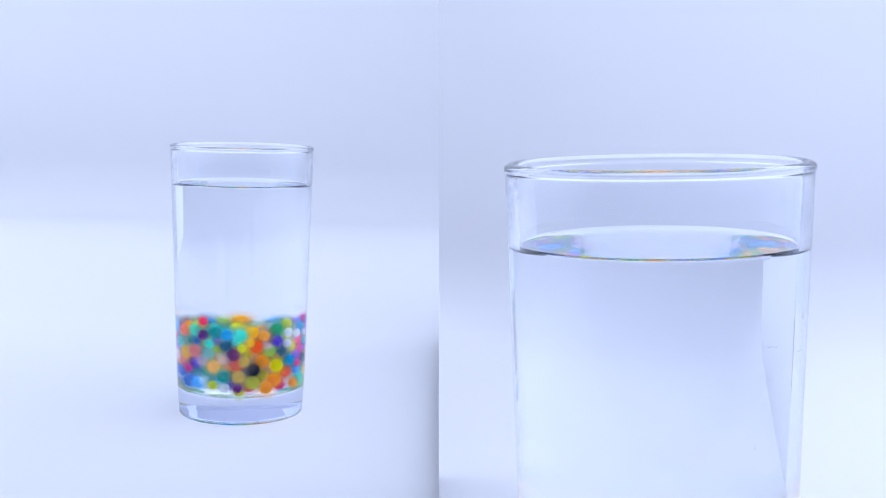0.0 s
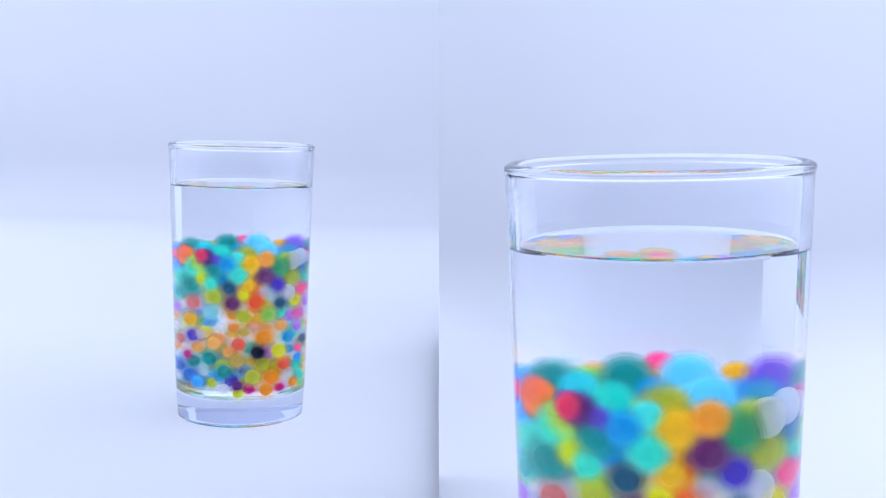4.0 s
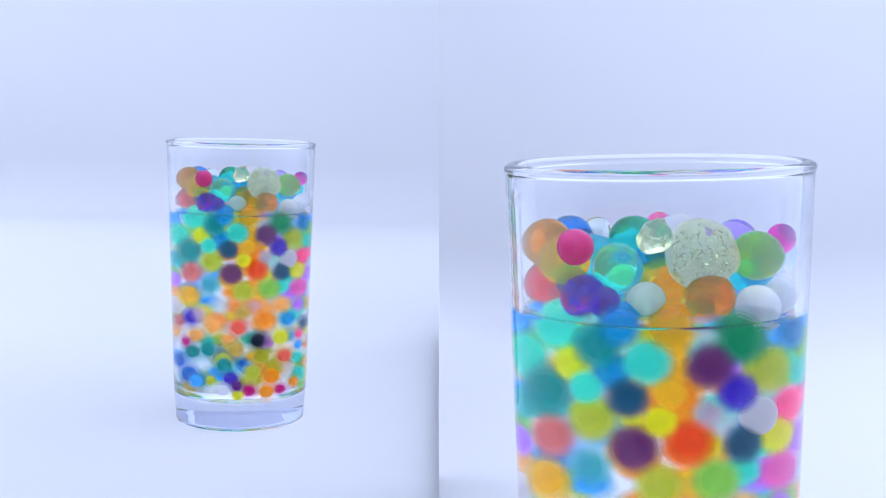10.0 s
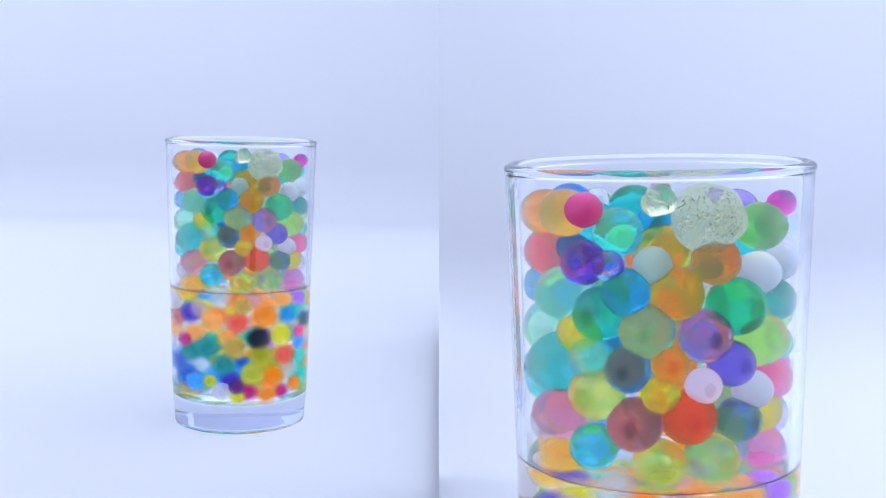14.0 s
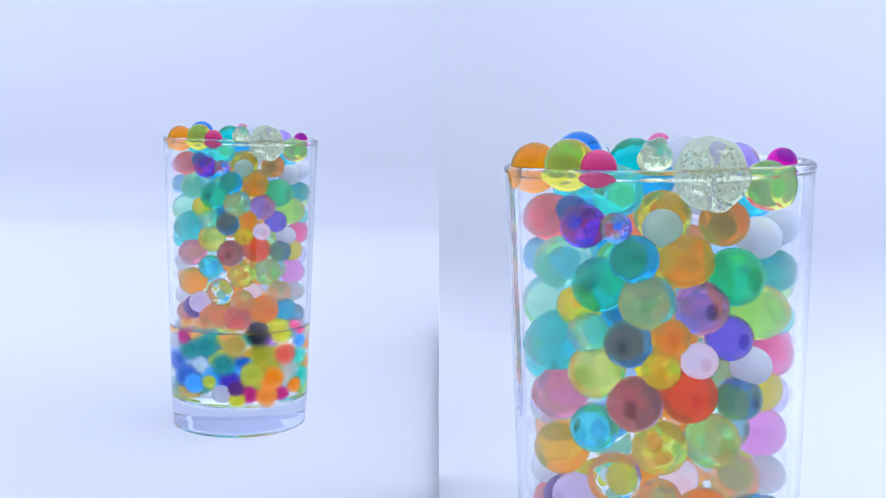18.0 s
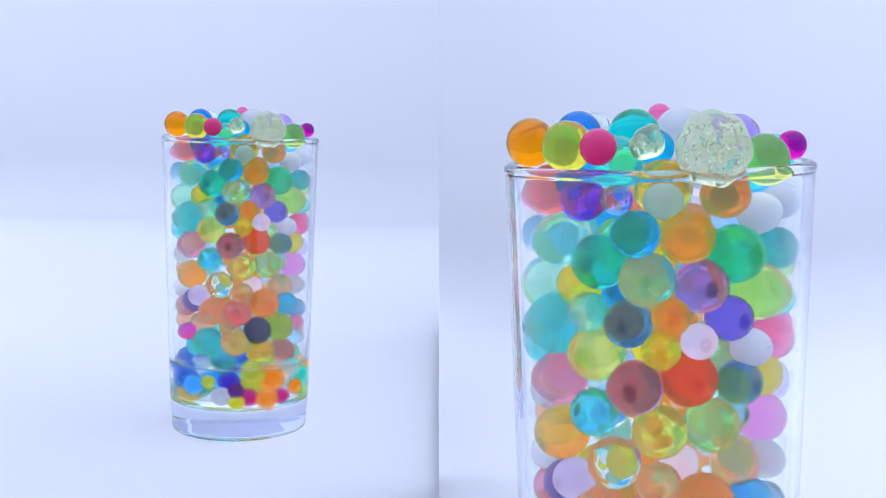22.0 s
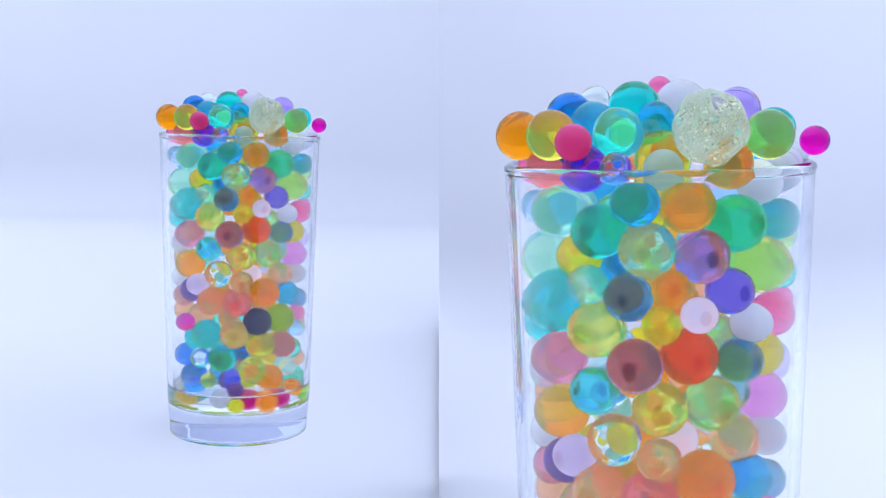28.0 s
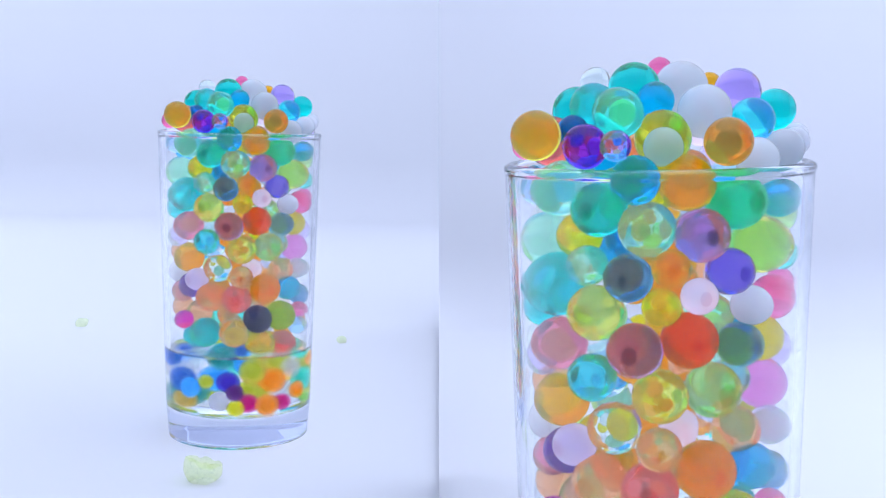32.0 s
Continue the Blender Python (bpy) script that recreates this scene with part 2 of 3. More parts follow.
def lathe(profile, steps=128):
    """A turned body from (radius, height) pairs, closed on the axis where the radius is nought."""
    bm = bmesh.new()
    rings = []
    for r, z in profile:
        if r < 1e-7:
            rings.append([bm.verts.new((0, 0, z))])
        else:
            rings.append([bm.verts.new((r * math.cos(2 * math.pi * i / steps), r * math.sin(2 * math.pi * i / steps), z)) for i in range(steps)])
    for a, b in zip(rings, rings[1:]):
        for i in range(steps):
            j = (i + 1) % steps
            q = [a[i % len(a)], a[j % len(a)], b[j % len(b)], b[i % len(b)]]
            bm.faces.new(list(dict.fromkeys(q)))
    bmesh.ops.recalc_face_normals(bm, faces=bm.faces)
    return bm


def arc(cx, cz, r, a0, a1, n):
    return [(cx + r * math.cos(radians(a0 + (a1 - a0) * i / n)), cz + r * math.sin(radians(a0 + (a1 - a0) * i / n))) for i in range(n + 1)]


# ---- paper sweeps: floor, curve and back in one sheet ----
def sweep(name, label, left, right, near, start, bend, height, base, thick, mat):
    line = [(near, base), (start * 0.5, base)] + [(start + bend * math.sin(radians(a)), base + bend * (1 - math.cos(radians(a)))) for a in range(0, 91, 6)]
    line.append((start + bend, base + height))
    bm = bmesh.new()
    top, low = [], []
    for k, (y, z) in enumerate(line):
        a, b = line[max(0, k - 1)], line[min(len(line) - 1, k + 1)]
        n = Vector((0, -(b[1] - a[1]), b[0] - a[0])).normalized()
        top.append([bm.verts.new((left(y), y, z)), bm.verts.new((right(y), y, z))])
        low.append([bm.verts.new(Vector((left(y), y, z)) - n * thick), bm.verts.new(Vector((right(y), y, z)) - n * thick)])
    for k in range(len(line) - 1):
        bm.faces.new((top[k][0], top[k][1], top[k + 1][1], top[k + 1][0]))
        bm.faces.new((low[k][0], low[k + 1][0], low[k + 1][1], low[k][1]))
        for s in (0, 1):
            bm.faces.new((top[k][s], top[k + 1][s], low[k + 1][s], low[k][s]))
    for k in (0, -1):
        bm.faces.new((top[k][0], top[k][1], low[k][1], low[k][0]))
    bmesh.ops.recalc_face_normals(bm, faces=bm.faces)
    return tagged(mesh_object(name, bm, mat), label, "backdrop", kind="structure")


sweep_far = sweep("backdrop_far", "seamless white paper sweep under the whole glass", lambda y: -2.2, lambda y: 0.25, 0.05, 1.42, 0.07, 0.34,
                  -0.0090, 0.0006, PAPER_FAR)
sweep_near = sweep("backdrop_near", "seamless white paper sweep behind the close glass", lambda y: -0.0035 * y, lambda y: 0.80, 0.05, 0.70, 0.05, 0.235,
                   0.0, 0.0006, PAPER_NEAR)


def divider():
    """A thin white card added on edge, so that neither glass mirrors the other."""
    bm = bmesh.new()
    bmesh.ops.create_cube(bm, size=1)
    for v in bm.verts:
        v.co = Vector((v.co.x * 0.00016, v.co.y * 0.055, 0.037 + v.co.z * 0.074))
    ob = mesh_object("added_card", bm, PAPER_SHEER, smooth=False)
    ob.matrix_basis = pose(-0.0035 * 0.40, 0.40, 0, 0, 0, 0.2005)
    return tagged(ob, "thin white card added on edge between two paper sweeps, unseen", "divider", kind="structure")


divider()


# ---- the tumblers ----
TALL, FLOOR, FOOT = 0.130, 0.0078, -0.0037


def outer(z):
    return 0.0316 + 0.0034 * z / TALL


def inner(z):
    return 0.0293 + 0.0029 * z / TALL


def tumbler(which, water):
    p = [(0, FOOT + 0.0001), (0.0180, FOOT + 0.0001), (0.0303, FOOT + 0.0001)] + arc(0.0305, FOOT + 0.0002, 0.0002, -90, 0, 4)
    p += [(outer(0.004) - 0.0006, 0.004), (outer(0.009) - 0.0002, 0.009)] + [(outer(z) - 0.0001, z) for z in (0.014, 0.02, 0.04, 0.06, 0.08, 0.10, 0.12, 0.1274)]
    lip = (outer(TALL) + inner(TALL)) / 2
    p += [(lip + 0.0016 * math.cos(radians(a)), 0.1286 + 0.0014 * math.sin(radians(a))) for a in range(-30, 211, 15)]
    p += [(inner(z), z) for z in (0.1274, 0.12, 0.10, 0.08, 0.06, 0.04, 0.028)]
    p += [(inner(0.02) - 0.006 + 0.006 * math.cos(radians(a)), FLOOR + 0.007 - 0.006 * math.sin(radians(a))) for a in range(0, 91, 10)]
    p += [(0.012, FLOOR + 0.0003), (0, FLOOR)]
    ob = mesh_object("drinking_glass", lathe(p), GLASS)
    # the inside of the wall takes the water's index where it is wet
    ob.data.materials.append(glass_material("glass_inside", 1.47, (0.99, 0.995, 1.0), 0.0, water, 1.47 / 1.333))
    ob.data.materials.append(BASE_GLASS)
    for f in ob.data.polygons:
        c = f.center
        if c.z > FLOOR - 0.001 and math.hypot(c.x, c.y) < inner(c.z) + 0.0002:
            f.material_index = 1
        elif c.z < 0.0085:
            f.material_index = 2
    ob.visible_shadow = False
    ob.matrix_basis = SETS[which](0)
    return tagged(ob, "tall clear straight-sided tumbler with a thick base", "drinking glass", "the two glasses")


# ---- water ----
# (seconds, height above the foot of the glass)
LEVEL = [(0, 0.1108), (7.2, 0.1108), (8, 0.1112), (9, 0.1040), (10, 0.0965), (11, 0.0880), (12, 0.0793), (13, 0.0710), (14, 0.0610), (17, 0.0480),
         (19, 0.0385), (20, 0.0350), (23, 0.0240), (25, 0.0185), (28, 0.0176), (30.3, 0.0174), (30.8, 0.0355), (32, 0.0352)]


def water_sheet(which):
    """The free surface with the lip that it draws up at the glass; below it the water ends at the wet glass."""
    p = [(0, 0), (0.015, 0), (0.026, 0.0), (0.0288, 0.0), (0.0301, 0.0002), (0.0310, 0.0005), (0.0316, 0.0010)]
    ob = mesh_object("water", lathe(p, 96), WATER)
    for f in ob.data.polygons:
        if f.normal.z < 0:
            f.flip()
    ob.visible_shadow = False
    return tagged(ob, "clear water standing in the tumbler round the beads", "water")


def scuffs(glass):
    """Faint dashes and specks on the outside of the wall and on the base: (degrees round, height, length, thickness)."""
    mat, n, l, out = material("scuff")
    b = n.new("ShaderNodeBsdfPrincipled")
    b.inputs["Base Color"].default_value = (0.42, 0.47, 0.60, 1)
    b.inputs["Roughness"].default_value, b.inputs["Alpha"].default_value = 0.5, 0.75
    l.new(b.outputs[0], out.inputs[0])
    for a, z, long, thick in ((-46.5, 0.0922, 0.0018, 0.00014), (-43, 0.0918, 0.0010, 0.00012), (-25, 0.0893, 0.0030, 0.00016), (-24, 0.0868, 0.0020, 0.00014),
                              (-66, 0.0852, 0.0003, 0.0003), (-52, 0.0708, 0.0003, 0.0003), (-84, 0.0035, 0.0016, 0.00018), (-76, 0.0032, 0.0028, 0.00014)):
        bm = bmesh.new()
        r, steps = outer(z) + 0.00002, 5
        rows = []
        for i in range(steps + 1):
            q = radians(a) + (i / steps - 0.5) * long / r
            w = thick * (0.35 + 0.65 * math.sin(math.pi * (i + 0.5) / (steps + 1)))
            rows.append([bm.verts.new((p * math.cos(q), p * math.sin(q), z + h)) for p, h in ((r, -w / 2), (r + 0.00005, 0), (r, w / 2))])
        for c, d in zip(rows, rows[1:]):
            for k in (0, 1):
                bm.faces.new((c[k], d[k], d[k + 1], c[k + 1]))
        part("scuff", bm, mat, glass, "faint grey scuff")


waters = {k: water_sheet(k) for k in SETS}
glasses = {k: tumbler(k, waters[k]) for k in SETS}
for g in glasses.values():
    scuffs(g)


# ---- water beads ----
# across, towards the back, height above the foot, radius, in millimetres when swollen; colour
ROW_A = [
    (0.6, 14, 151.1, 3, "pink"), (-14.3, 10, 148.2, 3.8, "clear"), (12.1, 12, 147.3, 2.9, "amber"), (-5.1, -2, 146.7, 5.9, "teal"),
    (5.4, 2, 146.5, 6.2, "frost"), (18.1, 4, 145.4, 5.4, "iris"), (-0.3, -10.2, 143.8, 4.2, "azure"), (-14, -8.5, 142.8, 5.3, "sky_teal"),
    (-18.2, -0.1, 141.7, 5.7, "teal"), (10.2, -12, 141.3, 5.9, "frost"), (-8.2, -18, 141.3, 5.6, "aqua"), (26.7, 7.5, 141.1, 4.9, "teal"),
    (20.5, -8, 139.1, 5, "cyan_clear"), (-18.1, -15, 137.6, 3.5, "blue"), (14.6, -24.6, 135.2, 5.1, "tan_orange"), (1.3, -14.3, 135.7, 6.2, "olive"),
    (-23.6, -8.9, 135.2, 5.7, "salmon"), (-8.3, -28.9, 134.8, 3.3, "iris"), (31.3, 7, 135.1, 3.1, "white"), (1.4, -23.7, 134.2, 4.2, "frost_mint"),
    (30.1, -3.4, 134.2, 3.3, "white"), (-30, -0.6, 134, 3.4, "pink"),
]
ROW_B = [
    (-15, -21.9, 134.4, 4.9, "violet"), (27.3, -9.5, 133, 4.3, "white"), (28, 2.3, 131.4, 4.4, "lilac"), (21.2, -14.7, 131, 4.7, "white"),
    (-4.5, -27.8, 127.6, 5.2, "azure"), (-20.8, -16.7, 125.2, 6.1, "mint"), (6.2, -23.6, 126.8, 5.9, "amber"), (-28.7, -1.3, 125, 4.5, "sky"),
    (16.7, -20.9, 122.8, 6.3, "green"), (-12.2, -24.3, 121.3, 6, "teal"), (26.7, -7.7, 122.6, 4.7, "azure"), (-1.9, -26.5, 117.4, 6, "mint"),
    (-16.2, -17.5, 115, 5, "yellow"), (27.9, -1.5, 118.3, 4.3, "pale_lime"), (9.5, -25.3, 115.9, 5.8, "mauve"), (-25.4, -3.4, 112.5, 6.4, "mint"),
    (-7.2, -17, 114.3, 3.7, "azure"), (22.5, -13.7, 112.7, 6.3, "lime"), (2, -15, 112.5, 5, "amber"), (-14.7, -24.3, 109.2, 4.4, "mint"),
    (28.2, -3.8, 109.5, 3.8, "aqua"), (3.1, -28.1, 109.2, 4.1, "amber"),
]
ROW_C = [
    (15.1, -22.3, 108, 5, "indigo"), (-5.8, -26.5, 106.9, 5.2, "slate"), (8.7, -26, 103.2, 3.9, "pink_clear"), (-22.4, -11.3, 103.2, 7.3, "teal"),
    (28.3, -0.9, 102.2, 3.6, "pink"), (1.1, -27.9, 101, 4.1, "yellow"), (19.5, -18.7, 100.2, 4.3, "white"), (-12.8, -22.5, 98.7, 6.1, "lime"),
    (-26.9, -3.5, 96.9, 4.8, "cyan"), (25.4, -6.6, 100, 5, "pink"), (6.9, -24.7, 93.5, 6, "red_orange"), (17.2, -19.9, 91.9, 4.9, "slate"),
    (-20.8, -13.9, 90.2, 6.1, "rose"), (-4.4, -25.3, 91.1, 6, "mauve"), (26.6, -0.3, 87.4, 4.9, "lilac"), (-13.5, -22.5, 84.4, 5.3, "cyan_clear"),
    (-27.8, -0.8, 84.1, 4.6, "lilac"), (0.9, -25.7, 81.3, 5.9, "lime"), (11.7, -21.6, 82.2, 6, "pale_lime"), (23.2, -6.2, 80.3, 5.8, "pink_lilac"),
    (-26.4, 4.5, 77.2, 5, "peach"), (-8.7, -21.5, 73, 5.8, "clear"),
]
ROW_D = [
    (-21, -9.5, 76.1, 6.3, "amber"), (17.1, -14.4, 71.4, 5.3, "peach"), (5, -16, 72, 4.4, "pink_clear"), (25, -10.6, 71.7, 4.4, "lilac"),
    (-17.4, -18.1, 67.9, 4.8, "pink_clear"), (0.8, -26.7, 69.8, 4.8, "tan"), (-26.2, -1, 68.8, 4.7, "white"), (-19.9, -10.4, 64.2, 5.4, "indigo"),
    (10.7, -22.6, 64.4, 6.5, "orange"), (-9.1, -12.4, 62.9, 5.4, "orange"), (20.6, -16.5, 64, 5.3, "azure"), (-24.2, -2.8, 60.4, 4.9, "rose"),
    (26.3, -3.5, 58.9, 4.6, "slate"), (-11.8, -20.8, 60.5, 6.1, "peach"), (-1.1, -24.7, 60.4, 6.1, "salmon"), (26.5, -10.9, 53.4, 3.5, "pink"),
    (-24.6, 1.9, 52.7, 5, "peach"), (17.8, -18.1, 52, 6.4, "yellow"), (7.7, -24.1, 51.5, 6.1, "black"), (-22.9, -11.5, 49.3, 3.9, "magenta"),
    (26.1, -10.3, 46.1, 4, "sky"), (-2.2, -24.2, 45.8, 6.3, "tan"),
]
ROW_E = [
    (-13.8, -18.9, 45.1, 6.3, "teal"), (8.6, -20.2, 40.4, 6.3, "olive"), (18.2, -14.7, 39, 5.7, "salmon"), (0.6, -18.1, 36.5, 3.4, "blue"),
    (-7, -22.2, 34.9, 6.1, "teal"), (-16.1, -18.9, 34.4, 4.4, "clear"), (-23.7, -1.8, 32.1, 5, "blue"), (1.9, -12.3, 31, 5, "sky"),
    (28.3, -1.9, 30, 3.6, "peach"), (5.4, -24.2, 29.3, 5.8, "lime"), (19.6, -11.4, 28.4, 5, "white_clear"), (-12.9, -22.3, 24.6, 3.4, "lime"),
    (12.8, -17.8, 24, 5.9, "orange"), (-4.1, -17.2, 23.3, 4.9, "indigo"), (-18.6, -14.9, 20.7, 4.9, "sky"), (-1.6, -24.7, 20.1, 3.8, "violet"),
    (24.3, -13.1, 18.3, 4, "orange"), (-7.5, -20.9, 15.7, 4.3, "white"), (3.3, -18.2, 13.9, 4.7, "magenta"), (11.6, -22.6, 13.8, 5.3, "orange"),
    (16, -13, 13, 4.1, "magenta"), (-18.2, -1.6, 12.5, 5.1, "tan"),
]
ROW_F = [
    (23.8, -1.6, 12, 3, "pale_lime"), (-1.3, -23.2, 12.8, 4, "yellow"),
]
ROWS = [ROW_A, ROW_B, ROW_C, ROW_D, ROW_E, ROW_F]
SWELL_T = [0, 1, 2, 3, 6, 9, 13, 19, 23, 28, 32]
SWELL_LOW = [.27, .31, .36, .40, .48, .59, .65, .73, .83, .955, 1]
SWELL_MID = [.24, .315, .40, .48, .615, .705, .775, .862, .905, .956, 1]
SWELL_TOP = [.188, .268, .365, .445, .615, .718, .785, .887, .93, .968, 1]


def rise(t, z):
    """How far a bead that ends z above the floor of the glass has risen at t."""
    low, mid, top = (float(np.interp(t, SWELL_T, c)) for c in (SWELL_LOW, SWELL_MID, SWELL_TOP))
    return float(np.interp(z, [0.03, 0.08, 0.115, 0.135], [low, mid, mid, top]))


def pile():
    """The beads seen at the glass and on the mound, and those behind them, packed by chance."""
    rng = random.Random(7)
    known = [(a / 1000, b / 1000, c / 1000, r / 1000, n) for row in ROWS for a, b, c, r, n in row]
    got = [(np.array(k[:3]), k[3]) for k in known]
    centres = np.array([g[0] for g in got])
    radii = np.array([g[1] for g in got])
    hues = ["mint", "sky", "pale_lime", "pink_clear", "lilac", "white_clear", "peach", "yellow", "clear", "azure", "aqua"]
    glow = ["amber", "orange", "yellow", "peach", "clear"]
    cool = ["azure", "teal", "lime", "aqua", "white_clear", "yellow", "blue", "sky"]
    warm = ["amber", "lime", "yellow", "white_clear", "orange", "aqua", "peach", "lime"]
    more = []
    for _ in range(9000):
        low = rng.random() < 0.35
        r = rng.uniform(0.0050, 0.0066) if low else rng.uniform(0.0042, 0.0060)
        z = rng.uniform(FLOOR + r * 0.9, 0.045) if low else rng.uniform(0.045, 0.146)
        lim = min(inner(min(z, TALL)) - r, 0.031 - max(0, z - 0.128) * 1.15)
        q, a = lim * math.sqrt(rng.random()), rng.uniform(0, 2 * math.pi)
        x, y = q * math.cos(a), q * math.sin(a)
        if math.hypot(x, y) < 0.009 and 0.045 < z < 0.120 or y < -0.012 and 0.045 < z < 0.13 or y < -0.005 and z < 0.045  or z > 0.128 and y < 0.004:
            continue
        gap = np.linalg.norm(centres - np.array((x, y, z)), axis=1) - (radii + r) * 0.92
        if gap.min() < 0:
            continue
        centres = np.vstack([centres, (x, y, z)])
        radii = np.append(radii, r)
        more.append((x, y, z, r, rng.choice((cool if x < -0.004 else warm) if low else glow if abs(x - 0.002) < 0.007 else hues)))
    return known + more


PILE = pile()


def ball(levels):
    bm = bmesh.new()
    bmesh.ops.create_icosphere(bm, subdivisions=levels, radius=1.0)
    return bm


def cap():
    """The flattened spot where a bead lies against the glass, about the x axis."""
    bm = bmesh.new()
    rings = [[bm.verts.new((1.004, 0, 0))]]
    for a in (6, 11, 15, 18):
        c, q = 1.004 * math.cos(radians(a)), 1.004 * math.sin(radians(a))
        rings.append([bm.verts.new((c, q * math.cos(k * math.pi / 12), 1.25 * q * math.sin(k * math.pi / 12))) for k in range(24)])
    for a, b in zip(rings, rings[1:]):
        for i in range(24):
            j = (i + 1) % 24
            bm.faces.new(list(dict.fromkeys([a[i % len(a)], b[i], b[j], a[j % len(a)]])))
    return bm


BEAD = {}
for which in SETS:
    for colour in GEL:
        words = WORDS.get(colour, colour)
        tags = ("round " + words + " water bead of swollen gel in the glass", "water bead", "water beads in the " + ("whole" if which == "far" else "close") + " glass")
        made = []
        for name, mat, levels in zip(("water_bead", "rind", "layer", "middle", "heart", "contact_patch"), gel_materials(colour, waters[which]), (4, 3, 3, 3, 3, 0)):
            ob = mesh_object(name, ball(levels) if levels else cap(), mat)
            made.append(ob.data)
            bpy.data.objects.remove(ob)
        BEAD[which, colour] = (made, tags, "dense " + words + " heart of the bead")


def water_bead(which, colour, r, deep=False, touch=None):
    (skin, rind, layer, middle, heart, patch), tags, inside = BEAD[which, colour]
    ob = tagged(new("water_bead", skin), *tags)
    ob.scale = (r, r, r)
    # clear gel hands light on
    ob.visible_shadow = GEL[colour][1] > 0.55
    inner_parts = [("rind", rind, 0.98 if deep else 0.94), ("layer", layer, 0.92 if deep else 0.82), ("middle", middle, 0.80 if deep else 0.68), ("heart", heart, 0.58 if deep else 0.50)]
    for name, data, size in inner_parts if GEL[colour][1] < 0.85 else inner_parts[3:]:
        core = tagged(new(name, data), inside if name == "heart" else "")
        core.parent = ob
        core.visible_shadow = False
        core.scale = (size, size, size)
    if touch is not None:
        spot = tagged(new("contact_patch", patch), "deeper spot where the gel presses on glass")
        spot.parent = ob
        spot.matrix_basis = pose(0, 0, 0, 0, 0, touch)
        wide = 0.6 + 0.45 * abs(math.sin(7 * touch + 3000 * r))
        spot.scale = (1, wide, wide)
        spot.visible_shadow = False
    return ob


MOVERS = []
for which in SETS:
    for x, y, z, r, colour in PILE:
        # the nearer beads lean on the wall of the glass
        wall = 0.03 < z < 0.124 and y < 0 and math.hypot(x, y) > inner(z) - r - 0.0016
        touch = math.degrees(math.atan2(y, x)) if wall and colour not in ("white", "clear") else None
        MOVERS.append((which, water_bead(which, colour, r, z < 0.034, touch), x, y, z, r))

# beads that wander on the mound: seconds and millimetres across, towards the back, up
WANDER = {
    "hot_pink": (3.9, [(0, -17, -20, 46), (3, -17.6, -22, 70), (6, -17.6, -25, 93.8), (9, -16.7, -26, 110.3), (13, -15.3, -26, 119.5), (19, -11.8, -25, 131.7),
                       (23, -12.5, -27, 134.9), (28, -17, -29, 135.6), (30.4, -18.3, -31, 135.7)], -1),
    "magenta": (3.3, [(0, 25, 0, 44), (3, 26, 0, 68), (6, 27.3, -4, 93.5), (9, 27.3, -6, 109.9), (13, 27.1, -6, 119.1), (19, 27, -8, 131.4),
                      (23, 30.4, -5, 133.7), (28, 34.2, -4.5, 134.4), (30.1, 34.8, -4.5, 134.4)], 1),
    "orange": (5.5, [(0, -22, -10, 42), (3, -22, -10, 66), (6, -24, -10, 95.9), (9, -24, -10, 110.2), (13, -24, -10, 117.6), (19, -27.4, -11, 131.6),
                     (23, -28, -11, 135.6), (28, -30.2, -11, 136.6), (31.42, -32, -11, 136.6)], -1),
    "golden": (5.5, [(0, -18, -14, 43), (3, -18, -16, 65), (6, -19, -18, 92.3), (9, -19.4, -17.4, 106.6), (13, -19.4, -17.4, 117.4), (19, -18.2, -22, 132.4),
                    (23, -19.2, -22, 134.9), (28, -22.3, -21, 136.9), (32, -25.6, -21, 136.9)], 0),
    "lime": (5.3, [(0, 19, -12, 43), (3, 19, -14, 66), (6, 17.1, -17, 92.2), (9, 20, -17, 108), (13, 21, -16, 115.2), (19, 23.2, -18, 127.5),
                   (23, 22.2, -18, 132.3), (28, 23.2, -18, 136.3), (31.1, 24.4, -18, 136.4)], 1),
    "blue": (5.5, [(0, -20, 0, 41), (3, -20, 0, 63), (6, -20, 0, 90.1), (9, -20, 0, 108.8), (13, -20.1, 0, 118.6), (19, -17.7, 2, 133.5),
                     (23, -18.4, 2, 136.7), (28, -19.9, 0, 140.6), (31.42, -23.8, -2, 143.9)], -1),
}
WANDERERS = [(which, water_bead(which, colour, v[0] / 1000), *v) for which in SETS for colour, v in WANDER.items()]


# ---- the burst bead, with a crazed inside ----
CRAZED = {k: glass_material("crazed_gel", 1.333, (0.95, 0.985, 0.82), 0.03, waters[k], 1.002, 0.16) for k in SETS}
SHARD = {k: glass_material("gel_shard", 1.33, (0.985, 1.0, 0.98), 0.06, waters[k], 1.02, 0.10) for k in SETS}


def chips(bm, rng, count, radius, size):
    """Small flat splinters of gel strewn through a ball."""
    for _ in range(count):
        d = Vector((rng.gauss(0, 1), rng.gauss(0, 1), rng.gauss(0, 1))).normalized() * radius * rng.random() ** 0.45
        turn = Euler((rng.uniform(0, 6), rng.uniform(0, 6), rng.uniform(0, 6))).to_matrix()
        s = size * rng.uniform(0.5, 1.3)
        v = [bm.verts.new(d + turn @ Vector(c)) for c in ((s, 0, 0), (-s * 0.6, s * 0.8, 0), (-s * 0.5, -s * 0.7, s * 0.2), (0, 0, s * 0.45))]
        for f in ((0, 1, 3), (1, 2, 3), (2, 0, 3), (0, 2, 1)):
            bm.faces.new([v[i] for i in f])


